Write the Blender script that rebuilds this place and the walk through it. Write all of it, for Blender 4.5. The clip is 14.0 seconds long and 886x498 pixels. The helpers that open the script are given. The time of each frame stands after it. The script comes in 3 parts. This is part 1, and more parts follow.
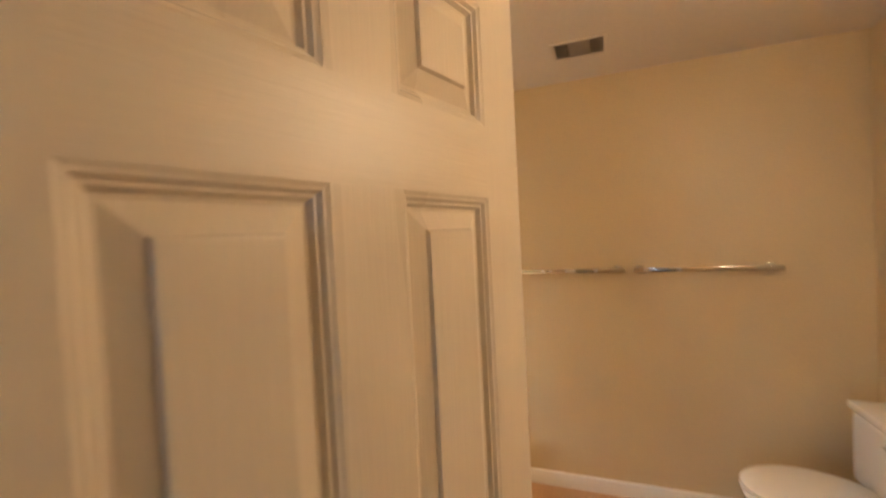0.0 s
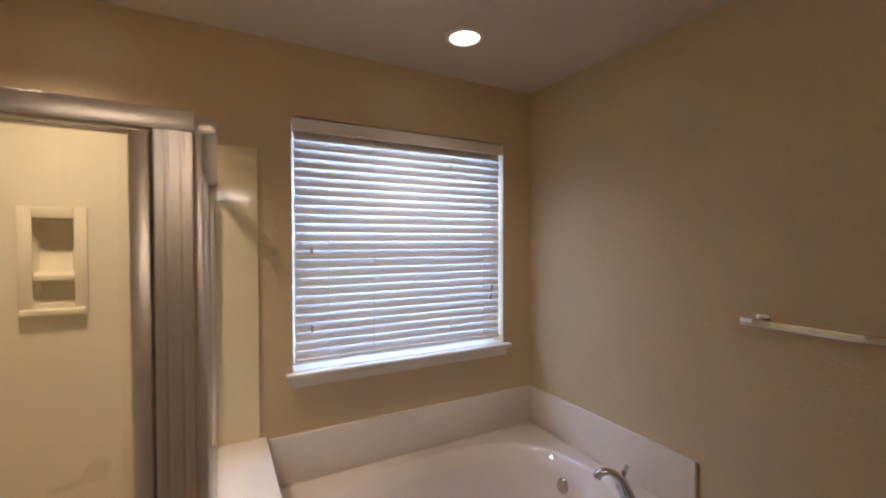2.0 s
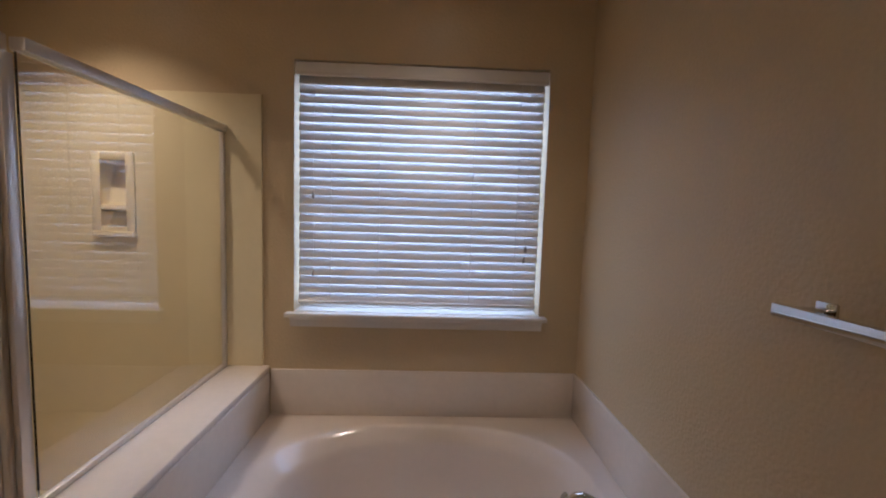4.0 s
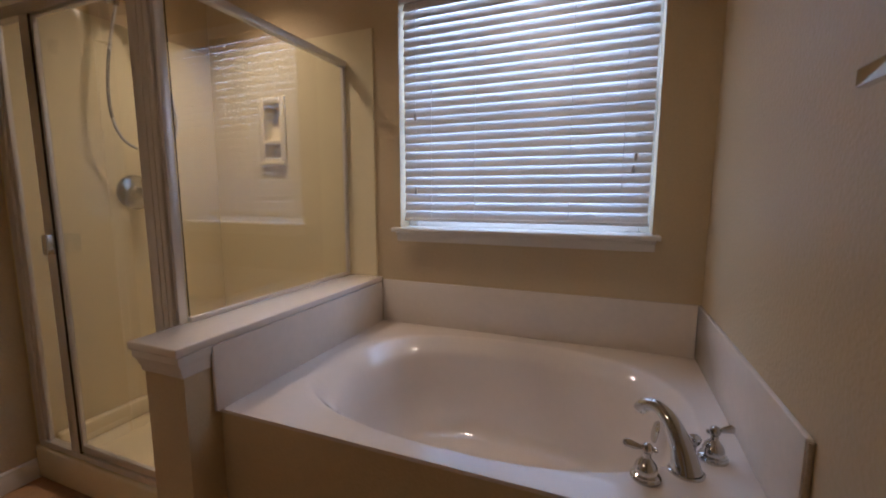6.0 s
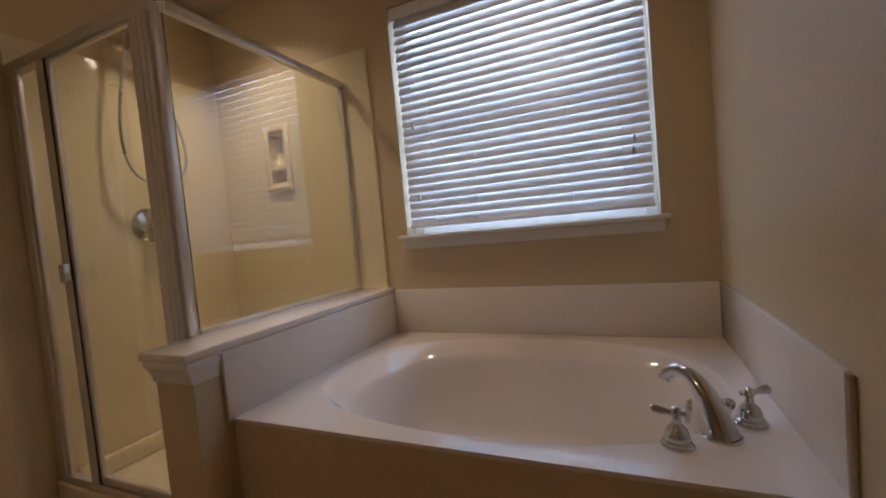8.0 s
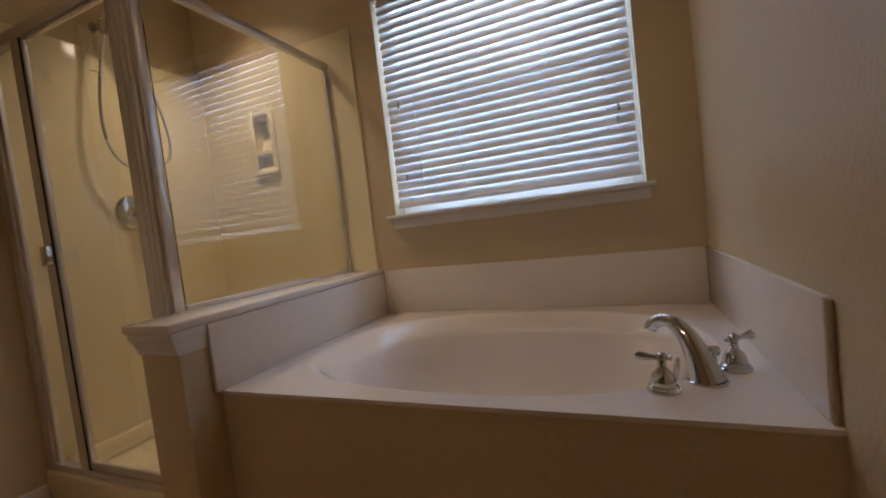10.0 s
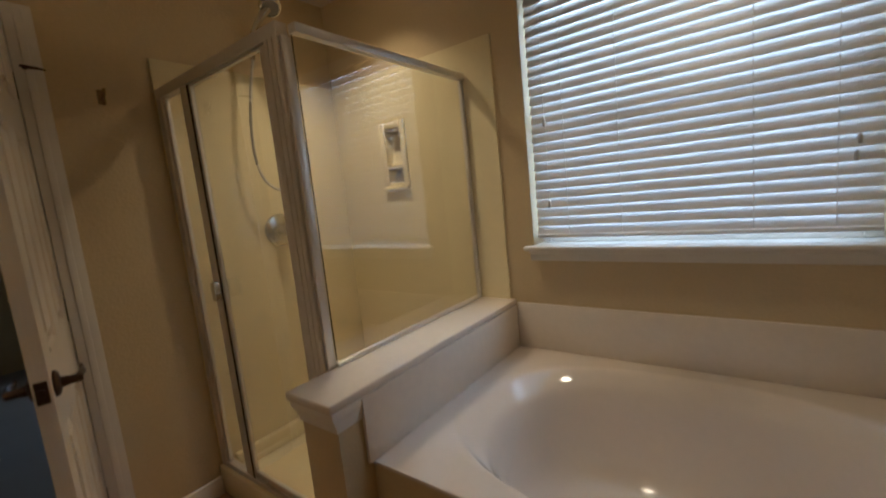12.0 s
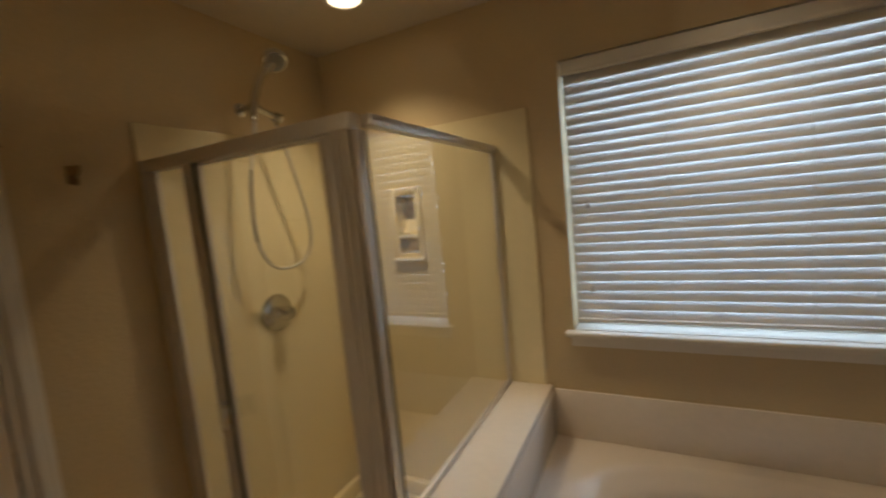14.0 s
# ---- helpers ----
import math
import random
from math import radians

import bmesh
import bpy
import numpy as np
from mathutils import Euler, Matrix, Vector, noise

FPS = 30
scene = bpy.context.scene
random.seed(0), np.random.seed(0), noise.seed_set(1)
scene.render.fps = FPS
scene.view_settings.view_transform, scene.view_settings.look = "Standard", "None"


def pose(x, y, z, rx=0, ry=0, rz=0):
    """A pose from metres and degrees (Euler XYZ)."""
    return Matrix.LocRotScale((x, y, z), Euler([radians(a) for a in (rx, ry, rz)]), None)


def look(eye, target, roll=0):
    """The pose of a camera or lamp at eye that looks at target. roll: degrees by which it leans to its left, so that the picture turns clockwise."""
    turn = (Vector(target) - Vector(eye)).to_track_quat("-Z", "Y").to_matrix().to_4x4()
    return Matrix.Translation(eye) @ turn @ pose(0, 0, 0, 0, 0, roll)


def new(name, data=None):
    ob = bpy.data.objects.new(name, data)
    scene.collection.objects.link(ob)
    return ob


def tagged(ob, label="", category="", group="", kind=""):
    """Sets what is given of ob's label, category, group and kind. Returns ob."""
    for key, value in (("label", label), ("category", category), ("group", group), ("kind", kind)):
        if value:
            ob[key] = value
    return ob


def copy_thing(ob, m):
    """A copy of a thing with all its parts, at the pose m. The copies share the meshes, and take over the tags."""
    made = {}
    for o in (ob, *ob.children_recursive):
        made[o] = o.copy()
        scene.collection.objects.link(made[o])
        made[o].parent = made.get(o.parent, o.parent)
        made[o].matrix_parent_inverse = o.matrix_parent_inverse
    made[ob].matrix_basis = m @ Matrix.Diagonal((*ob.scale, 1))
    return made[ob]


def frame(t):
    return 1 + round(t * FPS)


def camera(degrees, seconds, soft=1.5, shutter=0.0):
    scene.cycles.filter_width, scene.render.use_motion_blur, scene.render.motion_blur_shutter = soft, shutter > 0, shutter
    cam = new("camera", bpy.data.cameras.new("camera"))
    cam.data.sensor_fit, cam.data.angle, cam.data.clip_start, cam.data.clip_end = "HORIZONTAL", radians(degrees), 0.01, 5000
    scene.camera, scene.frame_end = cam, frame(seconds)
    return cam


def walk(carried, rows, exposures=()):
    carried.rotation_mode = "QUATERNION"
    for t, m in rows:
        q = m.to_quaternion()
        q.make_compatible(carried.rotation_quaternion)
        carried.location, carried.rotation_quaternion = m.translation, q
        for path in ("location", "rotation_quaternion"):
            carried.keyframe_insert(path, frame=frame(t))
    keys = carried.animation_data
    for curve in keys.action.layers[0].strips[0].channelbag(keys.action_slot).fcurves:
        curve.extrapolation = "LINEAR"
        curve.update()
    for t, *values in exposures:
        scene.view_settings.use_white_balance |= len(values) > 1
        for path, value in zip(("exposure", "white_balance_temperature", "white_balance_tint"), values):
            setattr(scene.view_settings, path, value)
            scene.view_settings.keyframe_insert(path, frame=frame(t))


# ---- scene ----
cam = camera(93.6, 14.0, soft=2.0, shutter=0.5)
PATH = [
    (0, (-2.624, -1.757, 1.579), (-0.763, -1.026, 1.527), -2.9),
    (0.3, (-2.532, -1.75, 1.623), (-0.722, -0.899, 1.656), -1.1),
    (0.5, (-2.493, -1.77, 1.647), (-0.719, -0.848, 1.666), -0.4),
    (0.6, (-2.405, -1.745, 1.653), (-0.628, -0.827, 1.666), -0.5),
    (0.9, (-2.258, -1.775, 1.652), (-0.576, -0.693, 1.605), -1.0),
    (1, (-2.191, -1.796, 1.657), (-0.578, -0.616, 1.593), -1.7),
    (1.2, (-2.066, -1.829, 1.664), (-0.602, -0.466, 1.612), -2.8),
    (1.3, (-2.021, -1.841, 1.667), (-0.626, -0.409, 1.621), -3.3),
    (1.5, (-1.913, -1.871, 1.665), (-0.705, -0.277, 1.644), -3.5),
    (2, (-1.627, -1.919, 1.619), (-0.674, -0.161, 1.576), -0.0),
    (2.5, (-1.345, -1.974, 1.567), (-0.73, -0.082, 1.366), -0.3),
    (2.7, (-1.237, -1.993, 1.555), (-0.737, -0.071, 1.317), 1.2),
    (4.8, (-0.437, -1.877, 1.44), (-0.783, 0.089, 1.309), -0.2),
    (5, (-0.37, -1.876, 1.41), (-0.881, 0.052, 1.265), -0.4),
    (5.5, (-0.35, -1.885, 1.289), (-1.123, -0.048, 1.129), -1.7),
    (6, (-0.366, -1.88, 1.199), (-1.095, -0.036, 0.94), -0.0),
    (6.5, (-0.369, -1.871, 1.152), (-1.176, -0.053, 0.943), -1.8),
    (7, (-0.362, -1.867, 1.116), (-1.2, -0.057, 0.967), -2.9),
    (7.5, (-0.347, -1.869, 1.087), (-1.183, -0.058, 0.947), -4.0),
    (8, (-0.33, -1.864, 1.057), (-1.135, -0.036, 0.958), -5.2),
    (10.3, (-0.317, -1.859, 0.949), (-1.1, -0.022, 0.837), -6.9),
    (10.5, (-0.333, -1.856, 0.973), (-1.149, -0.035, 0.842), -6.5),
    (11, (-0.387, -1.838, 1.051), (-1.281, -0.055, 0.898), -5.8),
    (11.5, (-0.438, -1.811, 1.18), (-1.448, -0.097, 0.978), -5.7),
    (11.9, (-0.517, -1.801, 1.278), (-1.683, -0.194, 1.038), -5.7),
    (12, (-0.537, -1.771, 1.31), (-1.726, -0.184, 1.051), -5.8),
    (12.5, (-0.678, -1.736, 1.443), (-1.745, -0.068, 1.156), -4.6),
    (13, (-0.799, -1.703, 1.527), (-1.693, 0.068, 1.272), -4.6),
    (13.5, (-0.85, -1.699, 1.59), (-1.555, 0.156, 1.348), -5.6),
    (14, (-1.016, -1.81, 1.614), (-1.922, -0.038, 1.418), -5.5),
]
EXPOSURES = [
    (0, 0.82, 5750, 14), (1.0, 0.33, 5550, 14), (1.3, -0.05, 5250, 16), (1.6, -0.33, 5000, 18), (2.5, -0.85, 4700, 18), (5.0, -1.14, 4750, 20),
    (8.0, -1.18, 4850, 16), (10.5, -1.17, 4950, 14), (12.0, -1.2, 5000, 6), (14.0, -1.34, 5350, 5),
]
walk(cam, [(t, look(eye, target, roll)) for t, eye, target, roll in PATH], EXPOSURES)

# ---- light ----
world = bpy.data.worlds.new("sky")
scene.world = world
world.use_nodes = True
wn = world.node_tree.nodes
sky = wn.new("ShaderNodeTexSky")
sky.sky_type, sky.sun_disc, sky.sun_elevation, sky.sun_rotation = "NISHITA", False, radians(40), radians(200)
world.node_tree.links.new(sky.outputs[0], wn["Background"].inputs[0])
wn["Background"].inputs[1].default_value = 0.12


def lamp_area(name, m, w, h, watts, color):
    d = bpy.data.lights.new(name, "AREA")
    d.shape, d.size, d.size_y, d.energy, d.color = "RECTANGLE", w, h, watts, color
    ob = new(name, d)
    ob.matrix_world = m
    return ob


DAY = (0.78, 0.89, 1.0)
WARM = (1.0, 0.70, 0.38)
WINDOW_WATTS, BED_WATTS, GLOBE, DOWN = 470, 50, 35.0, 12
for lx, ly, watts in ((-0.70, -0.40, 34), (-2.08, -0.385, 116)):
    spot = bpy.data.lights.new("downlight_beam", "SPOT")
    spot.energy, spot.color, spot.spot_size, spot.spot_blend, spot.shadow_soft_size = watts, WARM, radians(116), 1.0, 0.06
    new("downlight_beam", spot).location = (lx, ly, 2.462)
sun_data = bpy.data.lights.new("sun", "SUN")
sun_data.energy, sun_data.angle, sun_data.color = 2.5, radians(0.5), (1.0, 0.93, 0.85)
sun = new("sun", sun_data)
sun.rotation_euler = (radians(50), 0, radians(-20))
lamp_area("window_skylight", look((-0.77, 1.5, 2.1), (-0.77, 0, 1.55)), 4.0, 3.2, WINDOW_WATTS, DAY)
lamp_area("bedroom_skylight", look((-7.3, -0.45, 1.7), (-5.0, -0.6, 1.0)), 1.8, 1.8, BED_WATTS, DAY)


# ---- materials ----
def material(name, color, rough=0.5, metal=0.0, var=0.06, coarse=2.5, fine=40, bump=0.0, bump_scale=150, stretch=(1, 1, 1),
             wear=0.08, coat=0.0, spec=0.5, kind="noise"):
    m = bpy.data.materials.new(name)
    m.use_nodes = True
    n, l = m.node_tree.nodes, m.node_tree.links
    b = n["Principled BSDF"]
    b.inputs["Metallic"].default_value = metal
    b.inputs["Coat Weight"].default_value = coat
    b.inputs["Coat Roughness"].default_value = 0.05
    b.inputs["Specular IOR Level"].default_value = spec
    tc, mp = n.new("ShaderNodeTexCoord"), n.new("ShaderNodeMapping")
    mp.inputs["Scale"].default_value = stretch
    l.new(tc.outputs["Object"], mp.inputs[0])
    big, small = n.new("ShaderNodeTexNoise"), n.new("ShaderNodeTexNoise")
    for node, s, d in ((big, coarse, 3), (small, fine, 4)):
        node.inputs["Scale"].default_value, node.inputs["Detail"].default_value = s, d
        l.new(mp.outputs[0], node.inputs["Vector"])
    mix = n.new("ShaderNodeMath")
    mix.operation = "ADD"
    l.new(big.outputs["Fac"], mix.inputs[0])
    l.new(small.outputs["Fac"], mix.inputs[1])
    ramp = n.new("ShaderNodeMapRange")
    ramp.inputs["From Min"].default_value, ramp.inputs["From Max"].default_value = 0.6, 1.4
    ramp.inputs["To Min"].default_value, ramp.inputs["To Max"].default_value = 1 - var, 1 + var
    l.new(mix.outputs[0], ramp.inputs["Value"])
    tint = n.new("ShaderNodeVectorMath")
    tint.operation = "SCALE"
    tint.inputs[0].default_value = color
    l.new(ramp.outputs[0], tint.inputs["Scale"])
    l.new(tint.outputs[0], b.inputs["Base Color"])
    rr = n.new("ShaderNodeMapRange")
    rr.inputs["From Min"].default_value, rr.inputs["From Max"].default_value = 0.3, 0.7
    rr.inputs["To Min"].default_value, rr.inputs["To Max"].default_value = max(0.02, rough - wear), min(1, rough + wear)
    l.new(big.outputs["Fac"], rr.inputs["Value"])
    l.new(rr.outputs[0], b.inputs["Roughness"])
    if bump:
        bn = n.new("ShaderNodeBump")
        bn.inputs["Strength"].default_value, bn.inputs["Distance"].default_value = 1.0, bump
        if kind == "voronoi":
            t = n.new("ShaderNodeTexVoronoi")
            t.feature = "SMOOTH_F1"
            t.inputs["Smoothness"].default_value = 0.7
            t.inputs["Scale"].default_value = bump_scale
            warp = n.new("ShaderNodeVectorMath")
            warp.operation = "MULTIPLY_ADD"
            wn2 = n.new("ShaderNodeTexNoise")
            wn2.inputs["Scale"].default_value = bump_scale * 0.8
            l.new(mp.outputs[0], wn2.inputs["Vector"])
            l.new(wn2.outputs["Color"], warp.inputs[0])
            warp.inputs[1].default_value = (0.012, 0.012, 0.012)
            l.new(mp.outputs[0], warp.inputs[2])
            l.new(warp.outputs[0], t.inputs["Vector"])
            l.new(t.outputs["Distance"], bn.inputs["Height"])
        else:
            t = n.new("ShaderNodeTexNoise")
            t.inputs["Scale"].default_value, t.inputs["Detail"].default_value = bump_scale, 5
            l.new(mp.outputs[0], t.inputs["Vector"])
            l.new(t.outputs["Fac"], bn.inputs["Height"])
        l.new(bn.outputs[0], b.inputs["Normal"])
    return m


def glass(name, color=(1, 1, 1), rough=0.0, ior=1.5):
    m = bpy.data.materials.new(name)
    m.use_nodes = True
    b = m.node_tree.nodes["Principled BSDF"]
    b.inputs["Base Color"].default_value = (*color, 1)
    b.inputs["Roughness"].default_value = rough
    b.inputs["Transmission Weight"].default_value = 1
    b.inputs["IOR"].default_value = ior
    return m


def glow(name, color, strength):
    m = bpy.data.materials.new(name)
    m.use_nodes = True
    b = m.node_tree.nodes["Principled BSDF"]
    b.inputs["Base Color"].default_value = (0.8, 0.8, 0.8, 1)
    b.inputs["Emission Color"].default_value = (*color, 1)
    b.inputs["Emission Strength"].default_value = strength
    return m


PAINT = material("wall_paint", (0.60, 0.475, 0.275), 0.42, var=0.05, bump=0.0009, bump_scale=95, kind="voronoi", fine=90)
CEIL = material("ceiling_paint", (0.62, 0.54, 0.43), 0.75, var=0.04, bump=0.0012, bump_scale=80, kind="voronoi")
TRIM = material("trim_paint", (0.74, 0.69, 0.61), 0.35, var=0.03, bump=0.0002, bump_scale=60)
DOORV = material("door_paint_upright", (0.80, 0.72, 0.60), 0.33, var=0.03, bump=0.00028, bump_scale=60, stretch=(5, 5, 0.25))
DOORH = material("door_paint_level", (0.80, 0.72, 0.60), 0.33, var=0.03, bump=0.0006, bump_scale=60, stretch=(0.25, 5, 5))
ACRYLIC = material("tub_acrylic", (0.77, 0.68, 0.585), 0.08, var=0.02, wear=0.02, coat=0.3)
MARBLE = material("cultured_marble", (0.79, 0.71, 0.61), 0.12, var=0.035, wear=0.04, coat=0.2, coarse=5)
SURROUND = material("shower_panel", (0.80, 0.70, 0.44), 0.07, var=0.025, wear=0.03, coat=0.2)
ALU = material("brushed_aluminium", (0.74, 0.70, 0.64), 0.33, metal=0.65, var=0.05, stretch=(1, 1, 0.05), fine=200, wear=0.06)
CHROME = material("chrome", (0.62, 0.62, 0.605), 0.05, metal=1.0, var=0.02, wear=0.03)
BRONZE = material("dark_bronze", (0.09, 0.06, 0.045), 0.38, metal=0.8, var=0.15)
BRASS = material("aged_brass", (0.30, 0.20, 0.09), 0.45, metal=0.7, var=0.15)
SLAT = material("blind_slat", (0.80, 0.77, 0.73), 0.4, var=0.03, stretch=(0.3, 4, 4), fine=60)
TASSEL = material("tassel_plastic", (0.48, 0.45, 0.42), 0.5)
CORD = material("blind_cord", (0.88, 0.86, 0.82), 0.7)
FLOOR = material("vinyl_floor", (0.46, 0.265, 0.125), 0.4, var=0.12, coarse=7, fine=55, bump=0.0004, bump_scale=40)
CARPET = material("carpet", (0.34, 0.30, 0.26), 0.95, var=0.12, fine=300, bump=0.004, bump_scale=400)
PORCELAIN = material("porcelain", (0.80, 0.77, 0.71), 0.1, var=0.015, wear=0.03, coat=0.3)
GRILLE = material("vent_paint", (0.36, 0.31, 0.26), 0.5)
DARK = material("dark_gap", (0.03, 0.026, 0.022), 0.7)
CAULK = material("caulk", (0.45, 0.36, 0.24), 0.6, var=0.2, fine=80)
RUBBER = material("hose_plastic", (0.60, 0.58, 0.55), 0.3, metal=0.7)
FACE = material("spray_plastic", (0.22, 0.20, 0.18), 0.4)
GLASS = glass("shower_glass", (0.98, 0.98, 0.95), ior=1.62)
PANE = glass("window_glass")
LENS = glow("downlight_lens", WARM, DOWN)
BULB = glow("globe_bulb", WARM, GLOBE)
SOIL = material("lawn", (0.07, 0.10, 0.04), 0.9, var=0.3)


# ---- mesh helpers ----
def box(bm, lo, hi, bevel=0.0, seg=2, turn=None):
    g = bmesh.ops.create_cube(bm, size=1)
    vs = g["verts"]
    c = [(a + b) / 2 for a, b in zip(lo, hi)]
    s = [abs(b - a) for a, b in zip(lo, hi)]
    for v in vs:
        v.co = Vector((v.co.x * s[0] + c[0], v.co.y * s[1] + c[1], v.co.z * s[2] + c[2]))
    if bevel:
        es = list({e for v in vs for e in v.link_edges})
        r = bmesh.ops.bevel(bm, geom=es, offset=bevel, segments=seg, profile=0.5, affect="EDGES")
        vs = list({v for f in r["faces"] for v in f.verts} | {v for v in vs if v.is_valid})
    if turn:
        bmesh.ops.transform(bm, matrix=turn, verts=vs)
    return vs


def boxes(*specs, bevel=0.0):
    bm = bmesh.new()
    for lo, hi in specs:
        box(bm, lo, hi, bevel)
    return bm


def lathe(bm, profile, m=Matrix(), n=24):
    """A turned body: profile rows of radius and height, round z, put at m."""
    rings = [[bm.verts.new(m @ Vector((r * math.cos(a), r * math.sin(a), z)))
              for a in (2 * math.pi * i / n for i in range(n))] for r, z in profile]
    for a, b in zip(rings, rings[1:]):
        for i in range(n):
            bm.faces.new((a[i], a[(i + 1) % n], b[(i + 1) % n], b[i]))
    bm.faces.new(reversed(rings[0]))
    bm.faces.new(rings[-1])


def tube(bm, points, radius, n=12, flat=1.0):
    """A round tube along points; radius may be a list; flat squeezes it sideways."""
    pts = [Vector(p) for p in points]
    rad = radius if isinstance(radius, (list, tuple)) else [radius] * len(pts)
    side = None
    rings = []
    for i, p in enumerate(pts):
        d = (pts[min(i + 1, len(pts) - 1)] - pts[max(i - 1, 0)]).normalized()
        if side is None:
            side = d.cross(Vector((0, 0, 1)) if abs(d.z) < 0.95 else Vector((1, 0, 0))).normalized()
        side = (side - d * side.dot(d)).normalized()
        up = side.cross(d)
        rings.append([bm.verts.new(p + rad[i] * (side * math.cos(a) * flat + up * math.sin(a)))
                      for a in (2 * math.pi * k / n for k in range(n))])
    for a, b in zip(rings, rings[1:]):
        for k in range(n):
            bm.faces.new((a[k], a[(k + 1) % n], b[(k + 1) % n], b[k]))
    bm.faces.new(reversed(rings[0]))
    bm.faces.new(rings[-1])


def bezier(p0, p1, p2, p3, n=16):
    p0, p1, p2, p3 = (Vector(p) for p in (p0, p1, p2, p3))
    return [(1 - t) ** 3 * p0 + 3 * t * (1 - t) ** 2 * p1 + 3 * t * t * (1 - t) * p2 + t ** 3 * p3 for t in (i / n for i in range(n + 1))]


def finish(bm, name, mat):
    bmesh.ops.recalc_face_normals(bm, faces=bm.faces)
    me = bpy.data.meshes.new(name)
    bm.to_mesh(me)
    bm.free()
    me.materials.append(mat)
    for p in me.polygons:
        p.use_smooth = True
    me.set_sharp_from_angle(angle=radians(32))
    return me


def part(name, bm, mat, parent=None, label=""):
    ob = new(name, finish(bm, name, mat))
    if parent:
        ob.parent = parent
    if label:
        tagged(ob, label)
    return ob


def thing(name, place, label, category, group=""):
    ob = new(name)
    ob.location = place
    return tagged(ob, label, category, group)


def setting(name, bm, mat, label, category):
    return tagged(part(name, bm, mat), label, category, kind="structure")


# ---- plan ----
LEFT, SOUTH, TOP = -2.585, -2.965, 2.475
WX0, WX1, WZ0, WZ1 = -1.340, -0.195, 1.036, 2.164      # window opening
DY0, DY1, DZ = -2.120, -1.398, 2.035                   # doorway in the left wall
DECK_Z, DECK_Y, KNEE_R = 0.542, -1.005, -1.457

# bathroom shell
NA, NB, NC, ND = -2.190, -2.058, 1.392, 1.706          # soap niche hollow
setting("wall_north", boxes(((LEFT - 0.12, 0, 0), (NA, 0.15, TOP)), ((NB, 0, 0), (WX0, 0.15, TOP)), ((NA, 0, 0), (NB, 0.15, NC)), ((NA, 0, ND), (NB, 0.15, TOP)),
                            ((NA, 0.08, NC), (NB, 0.15, ND)), ((WX1, 0, 0), (0.12, 0.15, TOP)),
                            ((WX0, 0, 0), (WX1, 0.15, WZ0 - 0.02)), ((WX0, 0, WZ1), (WX1, 0.15, TOP))), PAINT,
        "tan painted wall with a window above the tub", "wall")
setting("wall_east", boxes(((0, SOUTH - 0.12, 0), (0.12, 0, TOP))), PAINT, "tan painted wall with orange peel texture and towel bars", "wall")
setting("wall_south", boxes(((LEFT - 0.12, SOUTH - 0.12, 0), (0, SOUTH, TOP))), PAINT, "tan painted wall behind the toilet", "wall")
setting("wall_west", boxes(((LEFT - 0.12, DY1 + 0.018, 0), (LEFT, 0, TOP)), ((LEFT - 0.12, SOUTH, 0), (LEFT, DY0 - 0.018, TOP)),
                           ((LEFT - 0.12, DY0 - 0.018, DZ + 0.018), (LEFT, DY1 + 0.018, TOP))), PAINT,
        "tan painted wall with the doorway and a robe hook", "wall")
setting("ceiling", boxes(((LEFT - 0.12, SOUTH - 0.12, TOP), (0.12, 0.15, TOP + 0.12))), CEIL, "off-white textured bathroom ceiling", "ceiling")
setting("floor", boxes(((LEFT - 0.12, SOUTH - 0.12, -0.1), (0.12, 0.15, 0))), FLOOR, "reddish tan sheet vinyl bathroom floor", "floor")


def baseboard(name, a, b, out):
    """A board from a to b along a wall, with a stepped and rounded top; out points into the room."""
    bm = bmesh.new()
    prof = [(0, 0), (0.014, 0), (0.014, 0.062), (0.010, 0.069), (0.010, 0.078), (0.004, 0.086), (0, 0.086)]
    rows = [[bm.verts.new((p[0] + out[0] * d, p[1] + out[1] * d, z)) for d, z in prof] for p in (a, b)]
    for i in range(len(prof)):
        j = (i + 1) % len(prof)
        bm.faces.new((rows[0][i], rows[0][j], rows[1][j], rows[1][i]))
    bm.faces.new(rows[0])
    bm.faces.new(rows[1])
    return setting(name, bm, TRIM, "white painted baseboard along the tan wall", "baseboard")


baseboard("baseboard_east", (0, DECK_Y - 0.02), (0, SOUTH + 0.014), (-1, 0))
baseboard("baseboard_south", (-0.014, SOUTH), (LEFT + 0.014, SOUTH), (0, 1))
baseboard("baseboard_west", (LEFT, DY1 + 0.092), (LEFT, -0.975), (1, 0))
baseboard("baseboard_west_end", (LEFT, SOUTH), (LEFT, DY0 - 0.092), (1, 0))


def casing(name, x, out):
    """Door trim round the doorway on one face of the wall."""
    bm = bmesh.new()
    w = 0.076
    for i, (lo, hi) in enumerate((((DY1 - 0.004), DY1 + w), (DY0 - w, DY0 + 0.004))):
        box(bm, (min(x, x + out * 0.016), lo, 0), (max(x, x + out * 0.016), hi, DZ + w - 0.004), 0.004)
        mid = (lo + hi) / 2
        box(bm, (min(x, x + out * 0.021), mid - 0.012, 0), (max(x, x + out * 0.021), mid + 0.012, DZ + w - 0.02), 0.005)
    box(bm, (min(x, x + out * 0.016), DY0 + 0.005, DZ - 0.004), (max(x, x + out * 0.016), DY1 - 0.005, DZ + w - 0.004), 0.004)
    return setting(name, bm, TRIM, "white painted door casing on the tan wall", "trim")


